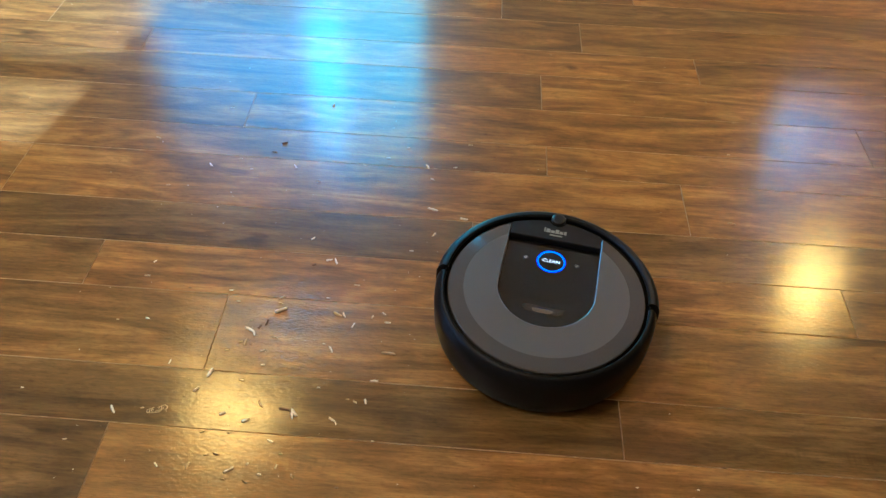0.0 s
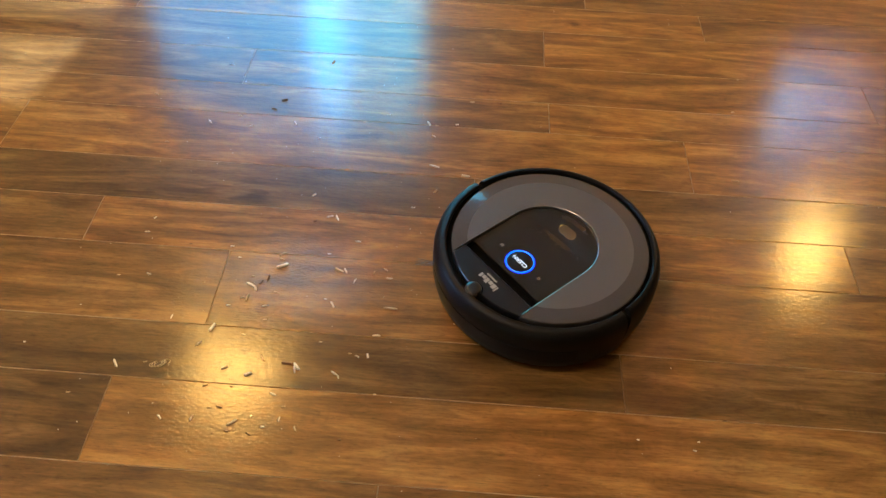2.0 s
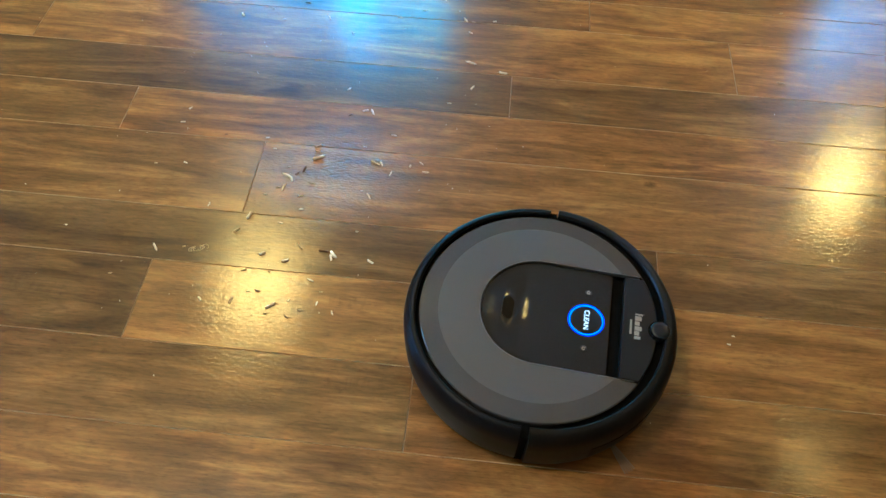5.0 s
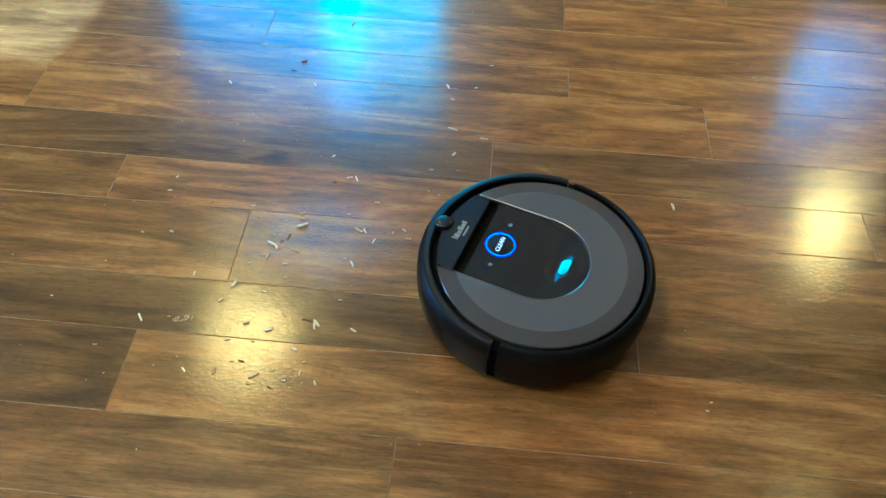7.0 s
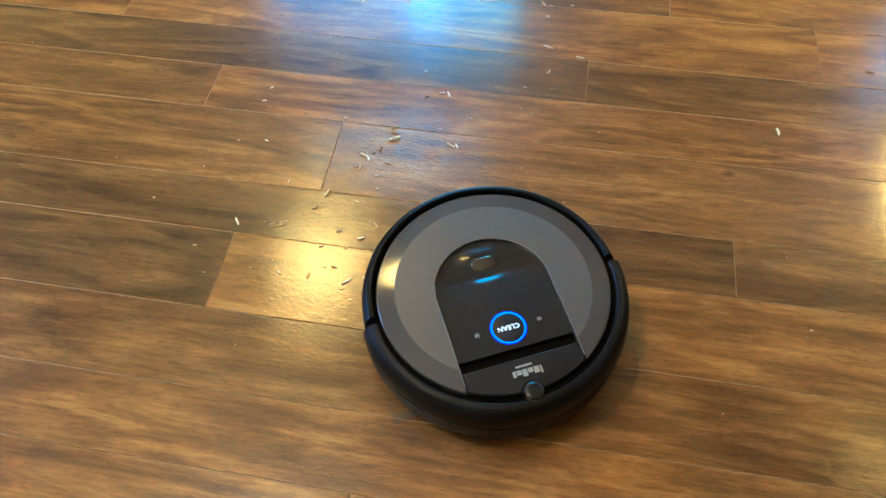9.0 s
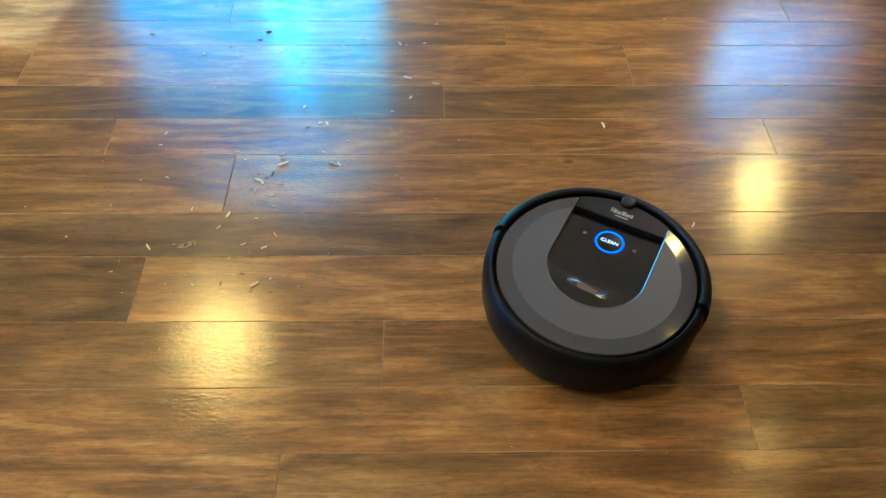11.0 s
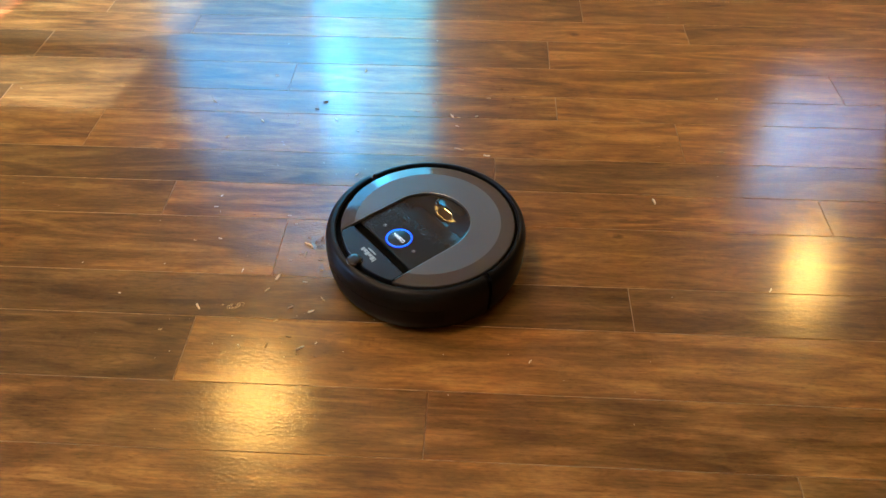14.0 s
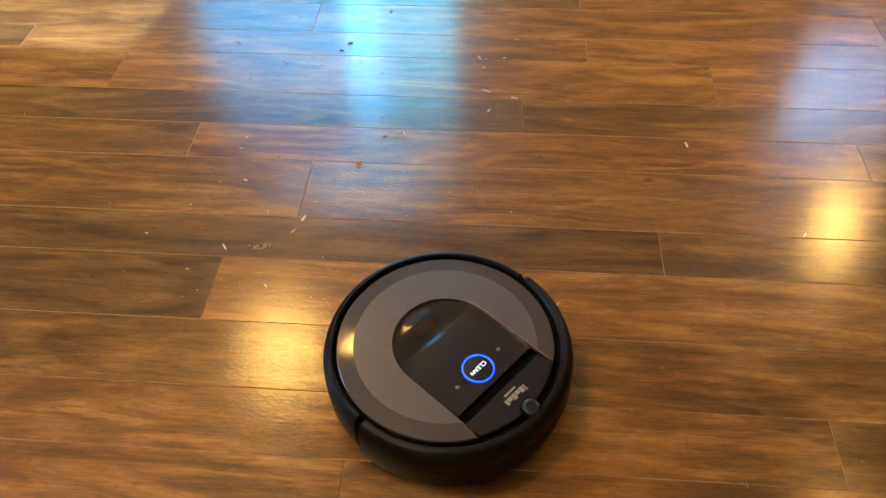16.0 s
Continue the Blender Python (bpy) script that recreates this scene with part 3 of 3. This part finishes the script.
ROUTE = [
    (0, 0.1510, 0.8268, 80.8),
    (0.5, 0.1558, 0.8322, 136.9),
    (1, 0.1545, 0.8351, 184.1),
    (1.5, 0.1543, 0.8328, 207.8),
    (2, 0.1535, 0.8324, 222.1),
    (2.5, 0.1541, 0.8337, 234.2),
    (3, 0.1315, 0.8001, 236.7),
    (3.5, 0.0504, 0.6801, 237.0),
    (4, 0.0131, 0.5968, 268.4),
    (4.2, 0.0206, 0.5773, 285.9),
    (4.6, 0.0444, 0.5404, 320.4),
    (5, 0.0869, 0.5300, 354.9),
    (5.4, 0.1343, 0.5435, 389.5),
    (5.8, 0.1722, 0.5781, 424.0),
    (6.3, 0.1827, 0.6466, 467.2),
    (6.5, 0.1697, 0.6768, 481.6),
    (7, 0.1133, 0.7280, 521.1),
    (7.5, 0.0321, 0.7271, 556.1),
    (8, -0.0406, 0.6845, 590.3),
    (8.5, -0.0753, 0.6060, 624.0),
    (9, -0.0600, 0.5218, 656.1),
    (9.2, -0.0406, 0.4908, 669.8),
    (9.6, 0.0165, 0.4505, 694.4),
    (10, 0.0875, 0.4355, 719.0),
    (10.4, 0.1618, 0.4469, 743.7),
    (10.8, 0.2266, 0.4826, 768.4),
    (11.3, 0.2746, 0.5587, 799.2),
    (11.5, 0.2767, 0.5945, 807.5),
    (12, 0.2625, 0.6910, 838.3),
    (12.5, 0.1997, 0.7685, 864.4),
    (13, 0.1113, 0.8078, 891.1),
    (13.5, 0.0106, 0.8035, 915.5),
    (14, -0.0774, 0.7561, 941.3),
    (14.5, -0.1372, 0.6774, 967.1),
    (15, -0.1588, 0.5797, 993.4),
    (15.5, -0.1329, 0.4857, 1016.4),
    (16, -0.0678, 0.4018, 1040.5),
]


def robot_at(t):
    """The robot's place and heading at a time, between its rows."""
    for a, b in zip(ROUTE, ROUTE[1:]):
        if t <= b[0]:
            k = (t - a[0]) / (b[0] - a[0])
            return [p + (q - p) * k for p, q in zip(a[1:], b[1:])]
    return list(ROUTE[-1][1:])


# ---- spilled chips: x, y, length in millimetres, turn in degrees ----
PILE_BITS = [
    (-0.333, 0.698, 14.6, 74),
    (-0.345, 0.669, 9.2, 49),
    (-0.298, 0.633, 8.1, 30),
    (-0.263, 0.625, 10.3, 29),
    (-0.248, 0.653, 11.4, -52),
    (-0.212, 0.647, 15.0, -4),
    (-0.197, 0.643, 13.5, -48),
    (-0.200, 0.637, 10.4, -73),
    (-0.143, 0.637, 9.4, -32),
    (-0.137, 0.631, 5.4, -68),
    (-0.452, 0.627, 13.6, -54),
    (-0.290, 0.572, 7.3, -16),
    (-0.322, 0.552, 9.2, 77),
    (-0.267, 0.550, 14.2, 39),
    (-0.365, 0.550, 7.1, -45),
    (-0.244, 0.561, 3.6, 56),
    (-0.225, 0.547, 5.0, 0),
    (-0.205, 0.560, 6.1, 81),
    (-0.181, 0.548, 6.7, -63),
    (-0.241, 0.536, 6.7, -27),
    (-0.271, 0.537, 4.0, 0),
    (-0.221, 0.597, 8.5, -21),
    (-0.203, 0.579, 4.1, 14),
]
SCATTERED_BITS = [
    (-0.317, 0.603, 6.7, 27),
    (-0.281, 0.604, 4.0, 0),
    (-0.398, 0.712, 7.1, 82),
    (-0.320, 0.740, 5.1, 11),
    (-0.303, 0.756, 5.4, 22),
    (-0.295, 0.756, 12.0, 85),
    (-0.295, 0.780, 16.6, -25),
    (-0.287, 0.774, 9.8, -66),
    (-0.272, 0.796, 10.2, 79),
    (-0.281, 0.787, 6.7, 63),
    (-0.254, 0.769, 9.2, -13),
    (-0.266, 0.743, 7.3, 16),
    (-0.260, 0.718, 6.1, 9),
    (-0.285, 0.690, 7.1, -8),
    (-0.260, 0.846, 10.8, 34),
    (-0.258, 0.835, 7.3, -16),
    (-0.255, 0.821, 19.2, 28),
    (-0.198, 0.933, 9.5, 18),
    (-0.186, 0.931, 12.1, -66),
    (-0.221, 0.921, 6.4, 39),
    (-0.144, 0.883, 9.1, -6),
    (-0.186, 0.853, 5.0, 0),
    (-0.165, 0.821, 14.8, -28),
]
STRAY_BITS = [
    (-0.155, 0.821, 10.3, -61),
    (-0.138, 0.802, 9.5, 72),
    (-0.093, 0.829, 7.2, -34),
    (-0.085, 0.812, 9.0, 0),
    (-0.110, 0.821, 6.3, 72),
    (-0.165, 0.754, 11.7, -59),
    (-0.177, 0.764, 4.0, 0),
    (-0.077, 0.754, 20.0, -3),
    (-0.092, 0.704, 11.0, 5),
    (-0.100, 0.669, 7.3, -74),
    (-0.115, 0.667, 5.8, -31),
    (-0.126, 0.671, 4.0, 0),
    (-0.171, 0.687, 4.0, 0),
    (-0.487, 0.873, 7.1, 8),
    (-0.484, 0.904, 5.0, 53),
    (-0.457, 0.788, 6.3, -18),
    (-0.502, 0.782, 4.0, 0),
    (-0.410, 0.854, 4.0, 0),
    (-0.343, 0.855, 6.1, 9),
    (-0.326, 0.833, 5.0, 0),
    (-0.296, 0.798, 4.1, 14),
    (-0.412, 0.633, 4.1, 14),
    (-0.120, 0.537, 4.0, 0),
]
FAR_BITS = [
    (-0.303, 0.569, 4.1, 14),
    (-0.583, 1.220, 9.8, -24),
    (-0.336, 1.228, 11.2, 27),
    (-0.350, 1.199, 9.1, -6),
    (-0.465, 1.329, 6.1, 9),
    (-0.262, 1.358, 10.2, 79),
    (-0.460, 1.151, 9.2, -49),
    (-0.409, 1.174, 6.0, 0),
    (-0.382, 1.147, 5.1, 11),
    (-0.302, 1.162, 9.4, -58),
    (-0.251, 1.124, 5.8, 31),
    (-0.131, 1.204, 6.1, 9),
    (-0.173, 1.179, 5.0, 0),
    (-0.095, 1.238, 5.0, 0),
    (-0.054, 1.185, 12.5, -61),
    (-0.039, 1.181, 6.1, -9),
    (-0.001, 1.188, 6.1, 9),
    (-0.042, 1.151, 7.2, -34),
    (0.025, 1.257, 8.1, 7),
    (0.079, 1.258, 6.0, 0),
    (0.073, 1.225, 4.0, 0),
    (0.054, 1.296, 5.0, 0),
    (-0.035, 1.070, 18.7, -16),
]
EDGE_BITS = [
    (0.022, 1.051, 14.1, -8),
    (-0.028, 1.008, 9.4, 58),
    (-0.063, 0.967, 6.0, 0),
    (-0.234, 0.980, 7.1, 45),
    (-0.522, 1.089, 6.1, 9),
    (0.530, 1.278, 5.1, 11),
    (0.499, 1.084, 12.2, -9),
    (0.399, 0.608, 4.0, 0),
    (0.351, 0.560, 4.1, -14),
    (0.358, 0.573, 3.0, 0),
    (0.277, 0.570, 3.0, 0),
    (-0.500, 0.577, 5.1, 11),
    (-0.593, 0.651, 3.0, 0),
    (-0.082, 0.608, 3.0, 0),
]

dice = random.Random(7)


def wood_chip(x, y, length, turn, tone):
    """A broken splinter with uneven ends and facets."""
    bm = bmesh.new()
    half = (length + 1.0) / 2000
    thick = min(half * 0.7, 0.0006 + half * dice.uniform(0.13, 0.24))
    sections = []
    bend = dice.uniform(-0.18, 0.18) * half
    for u, k in ((-1.0, 0.45), (-0.72, 0.95), (0.1, 1.0), (0.75, 0.9), (1.0, 0.5)):
        ring = []
        for i in range(6):
            a = 2 * math.pi * i / 6 + 0.3
            s = thick * k * dice.uniform(0.8, 1.15)
            ring.append(bm.verts.new((u * half * dice.uniform(0.93, 1.05), s * math.cos(a) + bend * (1 - u * u), max(0.0, thick * 0.9 + 0.9 * s * math.sin(a)))))
        sections.append(ring)
    for p, q in zip(sections, sections[1:]):
        for i in range(6):
            bm.faces.new((p[i], p[(i + 1) % 6], q[(i + 1) % 6], q[i]))
    bm.faces.new(sections[0])
    bm.faces.new(sections[-1])
    kind, labels = ("wood_chip" if length > 6 else "crumb"), ("pale splinter of wood lying on the floor", "tan chip of wood lying on the floor", "brown chip of bark lying on the floor")
    ob = finish(kind, bm, BIT_TONES[tone])
    ob.matrix_world = pose(x, y, 0.0002, 0, 0, turn)
    return tagged(ob, labels[tone], "debris", "spilled chips")


def swept_rows(x, y, turn):
    """Rows for a chip that the robot takes up, or nothing where the robot never passes over it."""
    for step in range(30, 161):
        t = step / 10
        rx, ry, heading = robot_at(t)
        if math.hypot(rx - x, ry - y) < (0.158 if t < 13 else 0.19):
            rows = [(0.0, pose(x, y, 0.0002, 0, 0, turn)), (t, pose(x, y, 0.0002, 0, 0, turn))]
            stop = [s / 2 for s in range(0, 33) if s / 2 > t + 0.25] or [16.0]
            for s in [t + 0.2, *stop]:
                if rows[-1][0] < s <= 16.0:
                    cx, cy, _ = robot_at(s)
                    rows.append((s, pose(cx, cy, 0.04, 0, 0, turn)))
            return rows
    return []


def thrown_rows(x, y, turn, leave, land):
    """Rows for a chip that the robot's brush throws out on its way."""
    rows = []
    for s in [k / 2 for k in range(0, 33) if k / 2 < leave - 0.05] + [leave]:
        cx, cy, _ = robot_at(s)
        rows.append((s, pose(cx, cy, 0.04, 0, 0, turn)))
    cx, cy, _ = robot_at(leave)
    rows.append(((leave + land) / 2, pose((cx + x) / 2, (cy + y) / 2, 0.012, 0, 0, turn)))
    return rows + [(land, pose(x, y, 0.0002, 0, 0, turn)), (16.0, pose(x, y, 0.0002, 0, 0, turn))]


def dried_smear():
    """A small dried smear on the floor, shaped as a tangle of pale curls."""
    bm = bmesh.new()
    for k in range(5):
        phase, size = k * 1.3, 0.0045 + 0.0012 * (k % 3)
        rings = []
        for n in range(15):
            u = phase + n * 0.33
            c = Vector((0.0045 * (k - 2) + size * math.cos(u), size * 0.75 * math.sin(u), 0.0008 + 0.0006 * math.sin(2 * u + k) ** 2))
            out = Vector((math.cos(u), math.sin(u), 0))
            rings.append([bm.verts.new(c + 0.0005 * (math.cos(a) * out + math.sin(a) * Vector((0, 0, 1)))) for a in (0, 1.57, 3.14, 4.71)])
        for p, q in zip(rings, rings[1:]):
            for i in range(4):
                bm.faces.new((p[i], p[(i + 1) % 4], q[(i + 1) % 4], q[i]))
        bm.faces.new(rings[0])
        bm.faces.new(rings[-1])
    tuft = finish("dried_smear", bm, BIT_TONES[1], smooth=True)
    tuft.matrix_world = pose(-0.391, 0.632, 0.0, 0, 0, 20)
    return tagged(tuft, "small curled tan dried smear on the floor", "debris")


def dust_specks():
    """Fine pale and dark dust between the chips."""
    bm = bmesh.new()
    for n in range(260):
        if n % 2:
            x, y = dice.gauss(-0.28, 0.22), dice.gauss(0.85, 0.25)
        else:
            x, y = dice.uniform(-1.1, 0.95), dice.uniform(0.2, 1.7)
        size = dice.uniform(0.0003, 0.0009)
        made = bmesh.ops.create_icosphere(bm, subdivisions=1, radius=size, matrix=Matrix.Translation((x, y, size * 0.6)))
        tone = dice.choice((0, 0, 1, 2))
        for f in {f for v in made["verts"] for f in v.link_faces}:
            f.material_index = tone
    tagged(finish("dust_specks", bm, BIT_TONES), "fine pale and brown dust specks scattered over the floor", "dust", kind="stuff")


# ---- plank floor ----
SEAMS = [-2.8, -2.69, -2.57, -2.47, -2.33, -2.23, -2.11, -2.0, -1.86, -1.76, -1.64, -1.55, -1.42, -1.31, -1.2, -1.06, -0.96, -0.83, -0.72, -0.62,
         -0.48, -0.38, -0.25, -0.14, -0.04, 0.05, 0.163, 0.268, 0.367, 0.481, 0.608, 0.703, 0.847, 0.946, 1.047, 1.182, 1.270, 1.387,
         1.513, 1.611, 1.738, 1.84, 1.96, 2.05, 2.18, 2.28, 2.38, 2.52, 2.62, 2.74, 2.86, 2.95, 3.09, 3.19, 3.29, 3.43, 3.53, 3.65, 3.77, 3.86, 4.0]
LENGTH = 1.237
JOINTS = {0.163: -0.192, 0.268: 0.453, 0.367: -0.061, 0.481: -0.450, 0.608: 0.264, 0.703: -0.345, 0.847: -0.585, 0.946: 0.038,
          1.047: 0.422, 1.182: 0.173, 1.270: 0.808, 1.387: 0.167, 1.513: 0.514, 1.611: 0.263}
# tones of single planks: row's seam, and the joint at which the plank begins
# some at the right are darkened to imitate the dim reflection there
TONES = {(0.946, 0): 0.35, (0.608, -1): 0.28, (0.481, -1): 0.25, (1.387, -1): 0.5, (0.367, 0): 0.75, (0.367, -1): 0.6, (0.268, -1): 0.95, (0.268, 0): 0.5, (0.163, 0): 0.7, (0.703, 1): 0.5,
         (0.481, 0): 0.88, (0.608, 0): 0.4, (0.703, -1): 0.6, (0.703, 0): 0.65, (0.847, -1): 0.5, (0.847, 0): 0.95, (0.946, -1): 0.3, (1.047, -1): 0.9,
         (1.047, 0): 0.95, (1.182, -1): 0.75, (1.182, 0): 0.85, (1.513, 0): 0.55, (1.387, 0): 0.9, (1.270, -1): 0.85, (1.047, -2): 0.8}


def plank_mesh(width, length, bm=None, at=(0, 0)):
    """A plank with worn, sloping edges; its top is at the floor's height."""
    bm = bm or bmesh.new()
    rings = []
    for inset, z in ((0.0008, 0.0), (0.0002, -0.0008), (0.0002, -0.009)):
        x, y = length / 2 - inset, width / 2 - inset
        rings.append([bm.verts.new((at[0] + sx * x, at[1] + sy * y, z)) for sx, sy in ((-1, -1), (1, -1), (1, 1), (-1, 1))])
    bm.faces.new(rings[0])
    for p, q in zip(rings, rings[1:]):
        for i in range(4):
            bm.faces.new((p[i], q[i], q[(i + 1) % 4], p[(i + 1) % 4])).material_index = 1 + i % 2
    return bm


def plank_floor():
    bm = bmesh.new()
    box(bm, (WEST - 0.16, SOUTH - 0.16, -0.06), (PARTITION + 0.14, NORTH + 0.16, -0.0088))
    box(bm, (PARTITION + 0.14, PARTITION_END - 1.2, -0.06), (EAST + 0.16, NORTH + 0.16, -0.0088))
    floor = finish("floor", bm, SUBFLOOR)
    tagged(floor, "brown scraped hardwood plank floor with satin varnish", "floor", kind="structure")
    tint = random.Random(3)
    rest = bmesh.new()
    for low, high in zip(SEAMS, SEAMS[1:]):
        width, first = high - low, JOINTS.get(low, tint.uniform(-0.6, 0.6))
        shared, right = {}, PARTITION + 0.07 if low < PARTITION_END - 1.13 else EAST + 0.08
        for k in range(-5, 5):
            x0 = first + k * LENGTH
            tone = TONES.get((low, k), tint.choice((0.3, 0.55, 0.75, 0.85, 0.95, 1.0)))
            x1, x0 = min(x0 + LENGTH, right), max(x0, WEST - 0.08)
            length = round(x1 - x0, 4)
            if length < 0.02:
                continue
            middle = ((x0 + x1) / 2, (low + high) / 2)
            if not (-1.2 < middle[1] < 3.5 and -2.6 < middle[0] < 3.2):
                plank_mesh(width, length, rest, middle)
                continue
            if length not in shared:
                bm = plank_mesh(width, length)
                shared[length] = bpy.data.meshes.new("plank")
                bm.to_mesh(shared[length])
                bm.free()
                for m in (WOOD_FLOOR, LONG_EDGE, WORN_EDGE):
                    shared[length].materials.append(m)
            ob = new("plank", shared[length])
            ob.parent, ob.location, ob.color = floor, (*middle, 0), (tone, tone, tone, 1)
    far = finish("outer_planks", rest, (WOOD_FLOOR, LONG_EDGE, WORN_EDGE), floor)
    far.color = (0.8, 0.8, 0.8, 1)
    tagged(far, kind="stuff")


room()
openings()
for row in CEILING_LIGHTS:
    ceiling_light(*row)
add_fill_light()
vacuum, side_brush = robot_vacuum()
dried_smear()
chips = []
for n, (x, y, length, turn) in enumerate(PILE_BITS + SCATTERED_BITS + STRAY_BITS + FAR_BITS + EDGE_BITS):
    tone = dice.choice((0, 0, 0, 1, 1, 2))
    chips.append((wood_chip(x, y, length, turn, tone), x, y, turn))
thrown = [(wood_chip(0.340, 0.925, 14, 100, 0), 0.340, 0.925, 100, 5.5, 5.9), (wood_chip(0.094, 0.541, 7, 60, 0), 0.094, 0.541, 60, 10.6, 10.9),
          (wood_chip(0.503, 0.709, 10, 60, 0), 0.503, 0.709, 60, 10.7, 11.1)]
dust_specks()
plank_floor()


def motions():
    walk(vacuum, [(t, pose(x, y, 0, 0, 0, heading)) for t, x, y, heading in ROUTE])
    walk(side_brush, [(n / 10, pose(*BRUSH, 0, 0, -64 * n + 30)) for n in range(161)])
    for chip, x, y, turn in chips:
        rows = swept_rows(x, y, turn)
        if rows:
            walk(chip, rows)
    for chip, x, y, turn, leave, land in thrown:
        walk(chip, thrown_rows(x, y, turn, leave, land))


motions()
